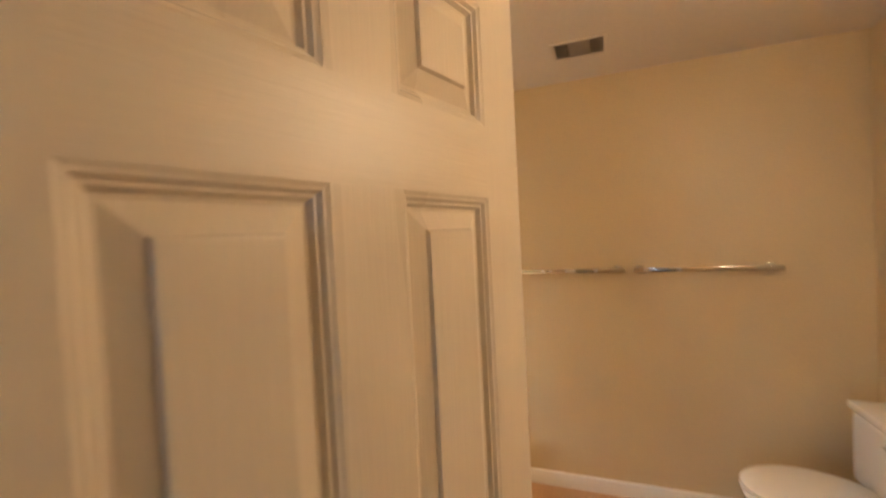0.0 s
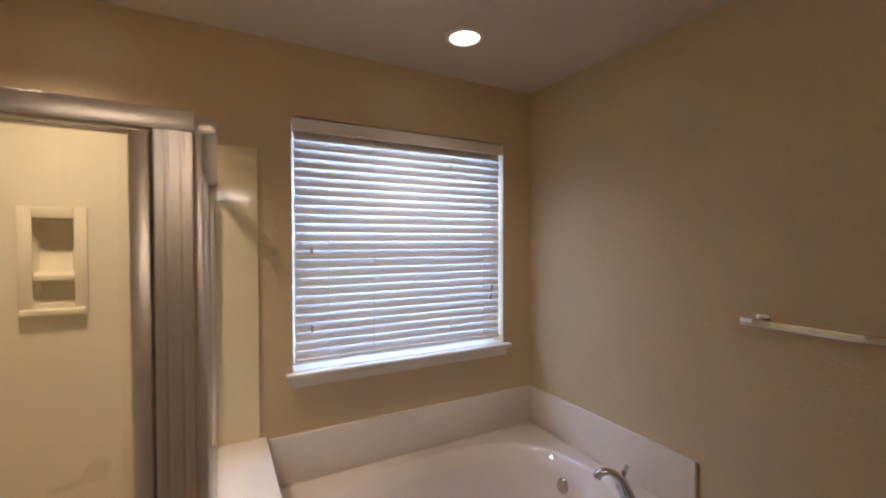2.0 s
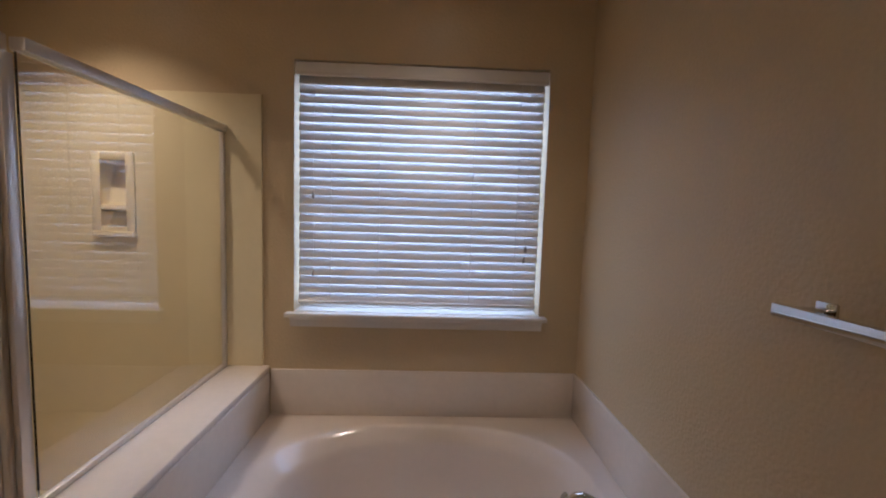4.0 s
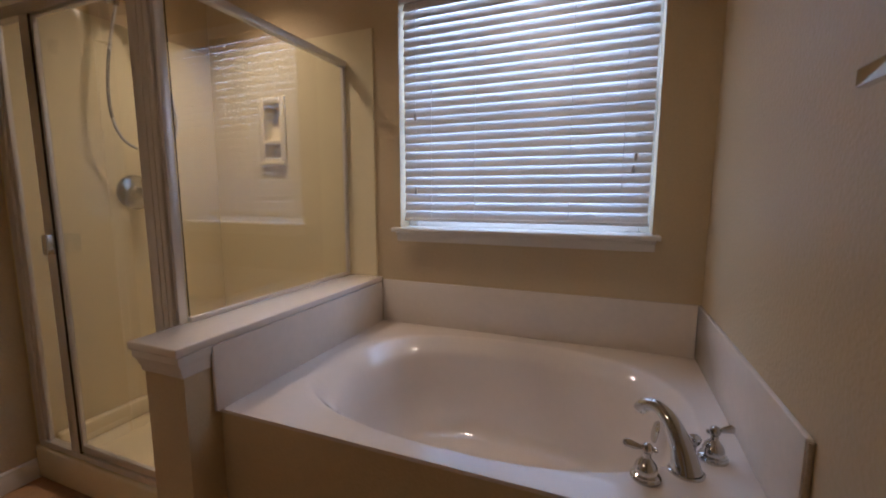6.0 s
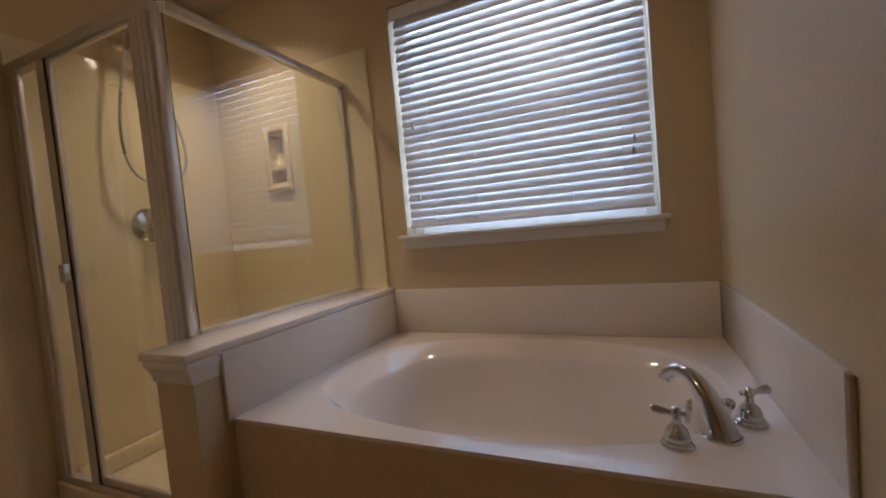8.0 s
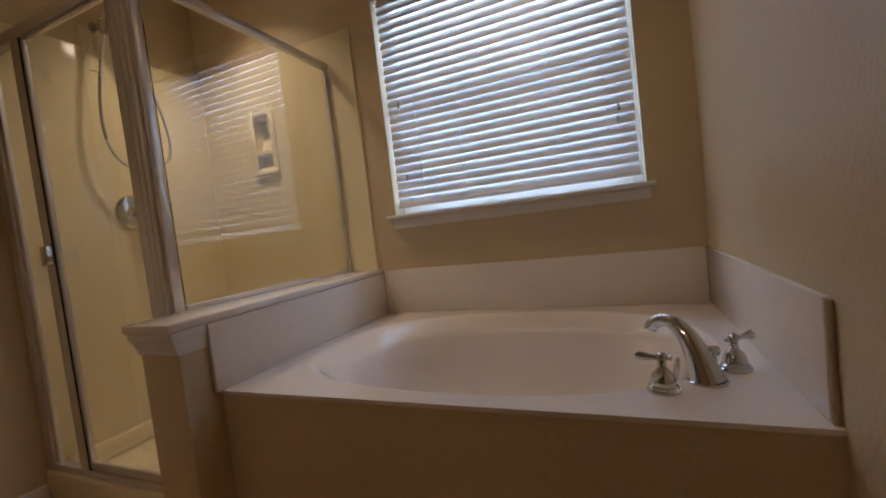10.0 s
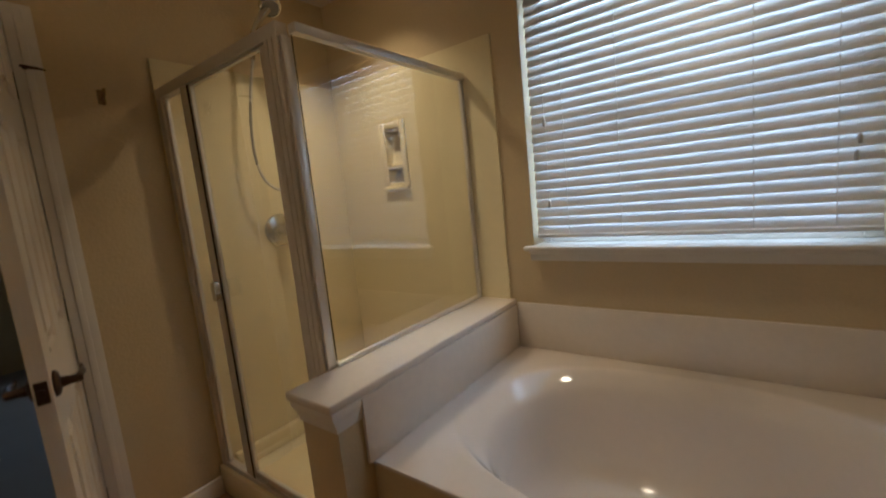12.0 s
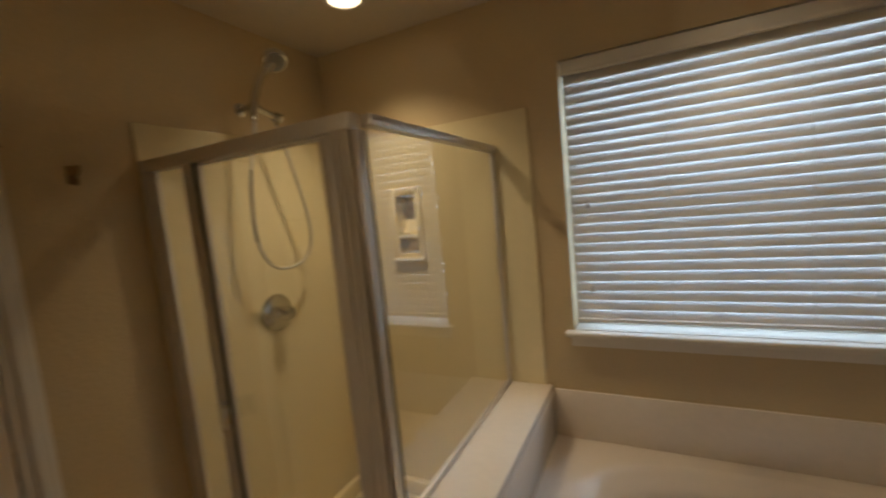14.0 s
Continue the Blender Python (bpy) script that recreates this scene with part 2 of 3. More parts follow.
casing("trim_doorway", LEFT, 1)
casing("trim_doorway_outer", LEFT - 0.12, -1)
setting("trim_jamb", boxes(((LEFT - 0.12, DY1, 0), (LEFT, DY1 + 0.018, DZ)), ((LEFT - 0.12, DY0 - 0.018, 0), (LEFT, DY0, DZ)),
                           ((LEFT - 0.12, DY0 - 0.018, DZ), (LEFT, DY1 + 0.018, DZ + 0.018)),
                           ((LEFT - 0.085, DY0, 0), (LEFT - 0.045, DY0 + 0.012, DZ - 0.012))), TRIM,
        "white painted door jamb with a stop", "trim")


# ---- entry door, standing open ----
def door_leaf():
    W, H, T = 0.711, 2.022, 0.035
    d = thing("door_1", (LEFT + 0.008, DY1 - 0.006, 0.008), "cream painted six-panel bathroom door standing open", "door")
    d.rotation_euler = (0, 0, radians(-14.65))
    tagged(d, kind="structure")
    st, mu = 0.106, 0.105
    pw = (W - 2 * st - mu) / 2
    xs = [(st, st + pw), (st + pw + mu, W - st)]
    zs = [(0.235, 0.80), (1.0, 1.629), (1.738, 1.92)]

    def slab(name, lo, hi, mat):
        bm = bmesh.new()
        box(bm, (lo[0], -T, lo[1]), (hi[0], 0, hi[1]))
        part(name, bm, mat, d)
    slab("stile", (0, 0), (st, H), DOORV)
    slab("stile", (W - st, 0), (W, H), DOORV)
    for a, b in ((0, zs[0][0]), (zs[0][1], zs[1][0]), (zs[1][1], zs[2][0]), (zs[2][1], H)):
        slab("rail", (st, a), (W - st, b), DOORH)
    for a, b in zs:
        slab("mullion", (st + pw, a), (st + pw + mu, b), DOORV)
    for x0, x1 in xs:
        for z0, z1 in zs:
            bm = bmesh.new()
            # sunk moulding, groove, sloped border and raised field, on both faces
            steps = [(-0.001, 0.0), (0.004, 0.0022), (0.007, 0.0026), (0.011, 0.0072), (0.014, 0.0075), (0.018, 0.0140), (0.022, 0.0145), (0.046, 0.0062), (0.0490, 0.0012), (0.0515, 0.0008)]
            for face, sgn in ((0.0, -1), (-T, 1)):
                rings = []
                for o, dep in steps:
                    y = face + sgn * dep
                    rings.append([bm.verts.new((x, y, z)) for x, z in ((x0 + o, z0 + o), (x1 - o, z0 + o), (x1 - o, z1 - o), (x0 + o, z1 - o))])
                for a, b in zip(rings, rings[1:]):
                    for i in range(4):
                        bm.faces.new((a[i], a[(i + 1) % 4], b[(i + 1) % 4], b[i]))
                bm.faces.new(rings[-1])
            part("panel", bm, DOORV, d).data.set_sharp_from_angle(angle=radians(6))
    # hardware
    zl, xl = 0.93, W - 0.06
    bm = bmesh.new()
    box(bm, (W - 0.001, -0.03, zl - 0.028), (W + 0.002, -0.005, zl + 0.028), 0.001, 1)
    box(bm, (W, -0.024, zl - 0.01), (W + 0.009, -0.011, zl + 0.01), 0.002, 1)
    part("latch", bm, BRONZE, d, "dark bronze latch plate")
    for y, s in ((0.0, 1), (-T, -1)):
        bm = bmesh.new()
        lathe(bm, [(0.033, 0), (0.033, 0.005), (0.028, 0.010), (0.014, 0.014), (0.011, 0.03), (0.011, 0.05), (0.008, 0.056)],
              Matrix.Translation((xl, y, zl)) @ Matrix.Rotation(radians(-90 * s), 4, "X"))
        h = part("lever_handle", bm, BRONZE, d, "dark bronze lever handle")
        bm = bmesh.new()
        p = [(xl, y + s * 0.045, zl), (xl - 0.03, y + s * 0.052, zl + 0.004), (xl - 0.06, y + s * 0.052, zl), (xl - 0.085, y + s * 0.05, zl - 0.004),
             (xl - 0.108, y + s * 0.048, zl + 0.004)]
        tube(bm, p, [0.011, 0.009, 0.010, 0.009, 0.006], 12, 0.8)
        part("lever", bm, BRONZE, h)
    for z in (0.25, 1.02, 1.82):
        bm = bmesh.new()
        lathe(bm, [(0.006, 0), (0.006, 0.09)], Matrix.Translation((-0.004, 0.006, z - 0.045)), 10)
        box(bm, (-0.003, -0.03, z - 0.045), (0.0, 0.0, z + 0.045))
        part("hinge", bm, BRONZE, d, "dark bronze butt hinge")
    return d


door_leaf()


# ---- window with blind ----
def window():
    w = thing("window_1", ((WX0 + WX1) / 2, 0, WZ0), "white window behind a closed horizontal blind", "window")
    tagged(w, kind="structure")
    h, H = (WX1 - WX0) / 2, WZ1 - WZ0
    bm = bmesh.new()
    for lo, hi in (((-h, 0.10, 0), (-h + 0.045, 0.148, H)), ((h - 0.045, 0.10, 0), (h, 0.148, H)),
                   ((-h + 0.045, 0.10, 0), (h - 0.045, 0.148, 0.045)), ((-h + 0.045, 0.10, H - 0.045), (h - 0.045, 0.148, H)),
                   ((-h + 0.045, 0.105, H / 2 - 0.02), (h - 0.045, 0.14, H / 2 + 0.02))):
        box(bm, lo, hi, 0.003, 1)
    part("window_frame", bm, TRIM, w)
    for z0, z1 in ((0.045, H / 2 - 0.02), (H / 2 + 0.02, H - 0.045)):
        bm = boxes(((-h + 0.045, 0.120, z0), (h - 0.045, 0.124, z1)))
        p = part("pane", bm, PANE, w)
        p.visible_shadow = False
    bm = bmesh.new()
    box(bm, (-0.604, -0.05, -0.02), (0.603, 0.0, 0), 0.006, 3)
    box(bm, (-h, 0.0, -0.02), (h, 0.1, 0))
    box(bm, (-0.585, -0.018, -0.068), (0.585, 0, -0.02), 0.004, 2)
    box(bm, (-0.588, -0.028, -0.034), (0.588, 0, -0.0205), 0.006, 2)
    part("window_sill", bm, TRIM, w, "white painted sill and apron")
    return w


window()


def blind():
    b = thing("window_blind", ((WX0 + WX1) / 2, 0, WZ0), "white two-inch slat blind tilted nearly shut in the window", "blind")
    h, H = (WX1 - WX0) / 2 - 0.016, WZ1 - WZ0
    bm = bmesh.new()
    box(bm, (-h - 0.010, 0.001, H - 0.066), (h + 0.010, 0.012, H - 0.007), 0.003, 2)
    box(bm, (-h - 0.010, -0.003, H - 0.064), (h + 0.010, 0.002, H - 0.052), 0.002, 2)
    part("valance", bm, SLAT, b, "cream valance board")
    part("headrail", boxes(((-h, 0.014, H - 0.055), (h, 0.058, H - 0.006)), bevel=0.003), TRIM, b)
    bm = bmesh.new()
    box(bm, (-h, 0.008, 0.032), (h, 0.056, 0.048), 0.005, 2)
    part("bottom_rail", bm, SLAT, b)
    # one slat, slightly crowned
    bm = bmesh.new()
    n = 6
    top = [[bm.verts.new((x, 0.025 * (2 * i / n - 1), 0.0022 * (1 - (2 * i / n - 1) ** 2) + 0.0014)) for i in range(n + 1)] for x in (-h, h)]
    bot = [[bm.verts.new((x, 0.025 * (2 * i / n - 1), 0.0022 * (1 - (2 * i / n - 1) ** 2) - 0.0014)) for i in range(n + 1)] for x in (-h, h)]
    for i in range(n):
        bm.faces.new((top[0][i], top[1][i], top[1][i + 1], top[0][i + 1]))
        bm.faces.new((bot[0][i], bot[0][i + 1], bot[1][i + 1], bot[1][i]))
    for i in (0, n):
        bm.faces.new((top[0][i], top[1][i], bot[1][i], bot[0][i]))
    for k in (0, 1):
        bm.faces.new(top[k] + bot[k][::-1])
    mesh = finish(bm, "slat", SLAT)
    rnd = random.Random(4)
    count, z0, z1 = 25, 0.068, H - 0.075
    for i in range(count):
        s = new("slat", mesh)
        s.parent = b
        s.location = (rnd.uniform(-0.001, 0.001), 0.032, z0 + (z1 - z0) * i / (count - 1))
        s.rotation_euler = (radians(SLAT_TILT + rnd.uniform(-0.7, 0.7)), radians(rnd.uniform(-0.08, 0.08)), 0)
    for x in (-0.41, -0.19, 0.24, 0.45):
        bm = bmesh.new()
        tube(bm, [(x, 0.0190, 0.045), (x, 0.0190, H - 0.05)], 0.0017, 6)
        tube(bm, [(x + 0.012, 0.044, 0.045), (x + 0.012, 0.044, H - 0.05)], 0.0012, 6)
        part("ladder_cord", bm, CORD, b)
    for x, zt in ((-0.488, 0.52), (-0.486, 0.165), (0.497, 0.30), (0.490, 0.25)):
        bm = bmesh.new()
        tube(bm, [(x, 0.006, zt + 0.02), (x, 0.014, H - 0.06)], 0.0007, 6)
        cord = part("pull_cord", bm, CORD, b)
        bm = bmesh.new()
        lathe(bm, [(0.0025, 0.032), (0.005, 0.026), (0.007, 0.006), (0.005, 0)], Matrix.Translation((x, 0.005, zt)), 10)
        part("tassel", bm, TASSEL, cord, "small grey cord tassel")
    return b


SLAT_TILT = 66
blind()


# ---- tub ----
def tub():
    t = thing("bathtub", (KNEE_R, DECK_Y, 0), "white oval garden tub set in a glossy deck", "bathtub")
    W, D, Z = -KNEE_R, -DECK_Y, DECK_Z
    cx, cy, a, b = 0.745, 0.470, 0.58, 0.395
    bm = bmesh.new()
    n = 96

    def sup(ang, k):
        c, s = math.cos(ang), math.sin(ang)
        return (abs(c) ** (2 / k) * math.copysign(1, c), abs(s) ** (2 / k) * math.copysign(1, s))

    def lip(ux, uy, share):
        """A point of the sloped lip, wide at the back rest and at the wall, narrow at the front."""
        return cx + (a + (0.10 if ux < 0 else 0.04) * share) * ux, cy + (b + (0.06 if uy > 0 else 0.012) * share) * uy
    outer, mid = [], []
    for i in range(n):
        ang = 2 * math.pi * i / n
        ux, uy = sup(ang, 2.4)
        ex, ey = lip(ux, uy, 1.0)
        dx, dy = ex - cx, ey - cy
        k = min((W - cx) / dx if dx > 1e-6 else 9e9, -cx / dx if dx < -1e-6 else 9e9, (D - cy) / dy if dy > 1e-6 else 9e9, -cy / dy if dy < -1e-6 else 9e9)
        outer.append((cx + dx * k, cy + dy * k, Z))
        mid.append((ex, ey, Z))
    # snap the nearest outer vertices to the four corners
    for px, py in ((0, 0), (W, 0), (0, D), (W, D)):
        j = min(range(n), key=lambda q: (outer[q][0] - px) ** 2 + (outer[q][1] - py) ** 2)
        outer[j] = (px, py, Z)
    flat = [((x * 0.9 + ox * 0.1), (y * 0.9 + oy * 0.1), Z) for (x, y, z), (ox, oy, oz) in zip(mid, outer)]
    rows = [[(x, y, Z - 0.011) for x, y, z in outer], outer, flat, mid]
    for share, z in ((0.85, -0.0028), (0.7, -0.009), (0.5, -0.0195), (0.25, -0.0345)):
        ring = []
        for i in range(n):
            ux, uy = sup(2 * math.pi * i / n, 2.4)
            ring.append((*lip(ux, uy, share), Z + z))
        rows.append(ring)
    for s, z, k in ((1.0, -0.050, 2.4), (0.985, -0.060, 2.4), (0.97, -0.076, 2.4),
                    (0.94, -0.12, 2.4), (0.91, -0.19, 2.4), (0.87, -0.27, 2.4),
                    (0.80, -0.345, 2.4), (0.74, -0.375, 2.4), (0.64, -0.395, 2.4), (0.3, -0.402, 2.4)):
        ring = []
        for i in range(n):
            ux, uy = sup(2 * math.pi * i / n, k)
            slope = 1 - (1 - s) * (1.5 if ux < 0 else 0.8)
            ring.append((cx + a * ux * slope, cy + b * uy * (1 - (1 - s) * 0.9), Z + z))
        rows.append(ring)
    vs = [[bm.verts.new(p) for p in r] for r in rows]
    for p, q in zip(vs, vs[1:]):
        for i in range(n):
            bm.faces.new((p[i], p[(i + 1) % n], q[(i + 1) % n], q[i]))
    bm.faces.new(vs[-1])
    part("basin", bm, ACRYLIC, t)
    part("apron", boxes(((0, 0.006, 0), (W, 0.03, Z - 0.011))), PAINT, t, "tan painted front panel of the tub")
    bm = bmesh.new()
    box(bm, (0.014, D - 0.014, Z), (W - 0.014, D, 0.762), 0.004, 2)
    part("backsplash", bm, MARBLE, t, "white glossy backsplash")
    bm = bmesh.new()
    box(bm, (W - 0.014, 0.02, Z), (W, D, 0.762), 0.004, 2)
    part("backsplash", bm, MARBLE, t, "white glossy backsplash")
    bm = bmesh.new()
    box(bm, (0, -0.018, Z), (0.014, D - 0.014, 0.7495), 0.003, 2)
    part("backsplash", bm, MARBLE, t, "white glossy backsplash")
    bm = bmesh.new()
    tube(bm, [(W - 0.006, 0.016, Z), (W - 0.006, 0.016, 0.757)], 0.006, 8)
    part("caulk_bead", bm, CAULK, t, "brownish caulk bead")
    bm = bmesh.new()
    m = Matrix.Translation((cx + a * 0.905, cy + 0.07, Z - 0.10)) @ Matrix.Rotation(radians(-90), 4, "Y") @ Matrix.Rotation(radians(12), 4, "Y")
    lathe(bm, [(0.036, 0), (0.036, 0.004), (0.03, 0.009), (0.012, 0.010)], m)
    part("overflow_plate", bm, CHROME, t, "round chrome overflow plate")
    bm = bmesh.new()
    lathe(bm, [(0.03, 0), (0.03, 0.004), (0.022, 0.006), (0.02, 0.012), (0.004, 0.014)], Matrix.Translation((cx + 0.25, cy, Z - 0.402)))
    part("drain", bm, CHROME, t, "chrome drain")
    return t


tub()


def faucet():
    f = thing("tub_faucet", (-0.172, -0.805, DECK_Z), "chrome roman tub faucet with two lever handles on the deck", "faucet")
    way = Vector((-0.78, 0.62, 0)).normalized()
    up = Vector((0, 0, 1))
    bm = bmesh.new()
    pts = bezier(way * -0.012, way * 0.004 + up * 0.07, way * 0.035 + up * 0.135, way * 0.085 + up * 0.126, 14)
    e = pts[-1]
    pts += bezier(e, e + way * 0.016 - up * 0.004, e + way * 0.027 - up * 0.012, e + way * 0.030 - up * 0.026, 5)[1:]
    k = len(pts)
    tube(bm, pts, [0.036 - 0.021 * min(1, i / (k * 0.62)) ** 0.75 + (0.003 * max(0, i - k * 0.62) / (k * 0.38)) for i in range(k)], 20, 0.95)
    part("spout", bm, CHROME, f)
    bm = bmesh.new()
    lathe(bm, [(0.04, 0), (0.04, 0.003), (0.036, 0.006)], Matrix.Translation(way * -0.012))
    part("flange", bm, CHROME, f)
    bm = bmesh.new()
    lathe(bm, [(0.005, 0.0), (0.005, 0.034), (0.011, 0.038), (0.015, 0.050), (0.013, 0.056), (0.006, 0.058)], Matrix.Translation((0.036, 0.062, 0.0)), 16)
    part("diverter_knob", bm, CHROME, f)
    for px, py, ang in ((-0.083, -0.066, 176), (0.080, 0.074, 24)):
        bm = bmesh.new()
        lathe(bm, [(0.034, 0), (0.034, 0.005), (0.030, 0.009), (0.030, 0.012), (0.025, 0.016), (0.0255, 0.026), (0.021, 0.038), (0.013, 0.047), (0.009, 0.052),
                   (0.009, 0.064), (0.012, 0.068), (0.0125, 0.076), (0.009, 0.083), (0.004, 0.086)], Matrix.Translation((px, py, 0)))
        h = part("valve_handle", bm, CHROME, f)
        d = Vector((math.cos(radians(ang)), math.sin(radians(ang)), 0))
        c = Vector((px, py, 0.073))
        bm = bmesh.new()
        tube(bm, [c - d * 0.022, c - d * 0.019, c - d * 0.012, c, c + d * 0.014, c + d * 0.03 + Vector((0, 0, 0.002)), c + d * 0.045 + Vector((0, 0, 0.004)), c + d * 0.052 + Vector((0, 0, 0.005))],
             [0.003, 0.0065, 0.0045, 0.006, 0.0055, 0.009, 0.0105, 0.005], 12)
        part("lever", bm, CHROME, h)
    return f


faucet()

# ---- knee wall between tub and shower ----
kw = thing("knee_wall", (-1.543, -1.11, 0), "tan knee wall with a white cap between tub and shower", "half wall")
tagged(kw, kind="structure")
part("wall", boxes(((-0.077, 0, 0), (0.0855, 1.11, 0.744))), PAINT, kw)
bm = bmesh.new()
box(bm, (-0.111, -0.024, 0.75), (0.094, 1.11, 0.776), 0.005, 3)
part("cap", bm, MARBLE, kw, "white glossy stone cap")
bm = bmesh.new()
mould = [(0.004, 0.684), (0.006, 0.688), (0.006, 0.699), (0.009, 0.703), (0.0105, 0.712), (0.014, 0.722), (0.019, 0.729), (0.020, 0.733), (0.020, 0.7495)]
rings = [[bm.verts.new(p) for p in ((-0.077 - o, 0.10, z), (-0.077 - o, -o, z), (0.0855 + o * 0.5, -o, z), (0.0855 + o * 0.5, 0.088, z))] for o, z in mould]
for r0, r1 in zip(rings, rings[1:]):
    for i in range(4):
        bm.faces.new((r0[i], r0[(i + 1) % 4], r1[(i + 1) % 4], r1[i]))
bm.faces.new(rings[0])
bm.faces.new(rings[-1])
part("moulding", bm, TRIM, kw, "cream stepped moulding")


# ---- shower ----
FY, PX, HZ = -0.960, -1.648, 1.868


def shower_pan():
    p = thing("shower_pan", (LEFT, 0, 0), "almond shower base with a raised curb", "shower base")
    bm = bmesh.new()
    w, d = -1.62 - LEFT, 0.990
    box(bm, (0, -d, 0), (w, -d + 0.08, 0.145), 0.012, 3)
    box(bm, (0, -d + 0.08, 0), (w, 0, 0.07))
    for lo, hi in (((0, -d + 0.08, 0.07), (0.04, 0, 0.16)), ((w - 0.04, -d + 0.08, 0.07), (w, 0, 0.16)), ((0.04, -0.04, 0.07), (w - 0.04, 0, 0.16))):
        box(bm, lo, hi, 0.012, 3)
    part("base", bm, SURROUND, p)
    return p


shower_pan()
sr = thing("shower_surround", (LEFT, 0, 0.16), "glossy almond shower wall panels with a moulded soap niche", "shower wall")
bm = bmesh.new()
box(bm, (0, -0.978, 0), (0.012, 0, 1.843), 0.004, 2)
part("side_panel", bm, SURROUND, sr)
bm = bmesh.new()
a0, b0, c0, d0 = NA - LEFT, NB - LEFT, NC - 0.16, ND - 0.16
for lo, hi in (((0.012, 0), (a0, 1.843)), ((b0, 0), (-1.478 - LEFT, 1.843)), ((a0, 0), (b0, c0)), ((a0, d0), (b0, 1.843))):
    box(bm, (lo[0], -0.012, lo[1]), (hi[0], 0, hi[1]))
bmesh.ops.remove_doubles(bm, verts=bm.verts, dist=0.0001)
part("back_panel", bm, SURROUND, sr)
# moulded niche: a rounded rim, a hollow with two compartments and a soap ledge
bm = bmesh.new()


def rim(x0, x1, z0, z1, r):
    pts = []
    for cx, cz, a in ((x1 - r, z1 - r, 0), (x0 + r, z1 - r, 90), (x0 + r, z0 + r, 180), (x1 - r, z0 + r, 270)):
        for k in range(6):
            q = radians(a + 18 * k)
            pts.append((cx + r * math.cos(q), cz + r * math.sin(q)))
    return pts


def hollow(x0, x1, z0, z1, r, rows):
    scoop = lambda y, z: y * (0.3 + 0.7 * min(1, max(0, (z - z0) / (z1 - z0)))) if y > 0 else y
    vs = [[bm.verts.new((x, scoop(y, z), z)) for x, z in rim(x0 + o, x1 - o, z0 + o, z1 - o, r - min(o, r * 0.6))] for o, y in rows]
    for p, q in zip(vs, vs[1:]):
        for i in range(len(p)):
            bm.faces.new((p[i], p[(i + 1) % len(p)], q[(i + 1) % len(p)], q[i]))
    bm.faces.new(vs[-1])


# face plate with two openings, from strips
px0, px1, pz0, pz1 = a0 - 0.028, b0 + 0.026, c0 - 0.027, d0 + 0.027
for lo, hi in (((px0, pz0), (a0 + 0.012, pz1)), ((b0 - 0.012, pz0), (px1, pz1)), ((a0 + 0.012, pz0), (b0 - 0.012, c0 + 0.012)), ((a0 + 0.012, d0 - 0.012), (b0 - 0.012, pz1)),
               ((a0 + 0.012, c0 + 0.085), (b0 - 0.012, c0 + 0.108))):
    box(bm, (lo[0], -0.022, lo[1]), (hi[0], -0.010, hi[1]), 0.004, 2)
box(bm, (px0 + 0.006, -0.034, pz0 - 0.006), (px1 - 0.004, -0.012, pz0 + 0.018), 0.005, 3)
hollow(a0 + 0.006, b0 - 0.006, c0 + 0.100, d0 - 0.006, 0.022, ((0, -0.011), (0.004, 0.02), (0.012, 0.055), (0.022, 0.066)))
hollow(a0 + 0.006, b0 - 0.006, c0 + 0.006, c0 + 0.093, 0.02, ((0, -0.011), (0.004, 0.02), (0.012, 0.05), (0.022, 0.058)))
part("soap_niche", bm, SURROUND, sr, "moulded almond soap and shampoo niche")


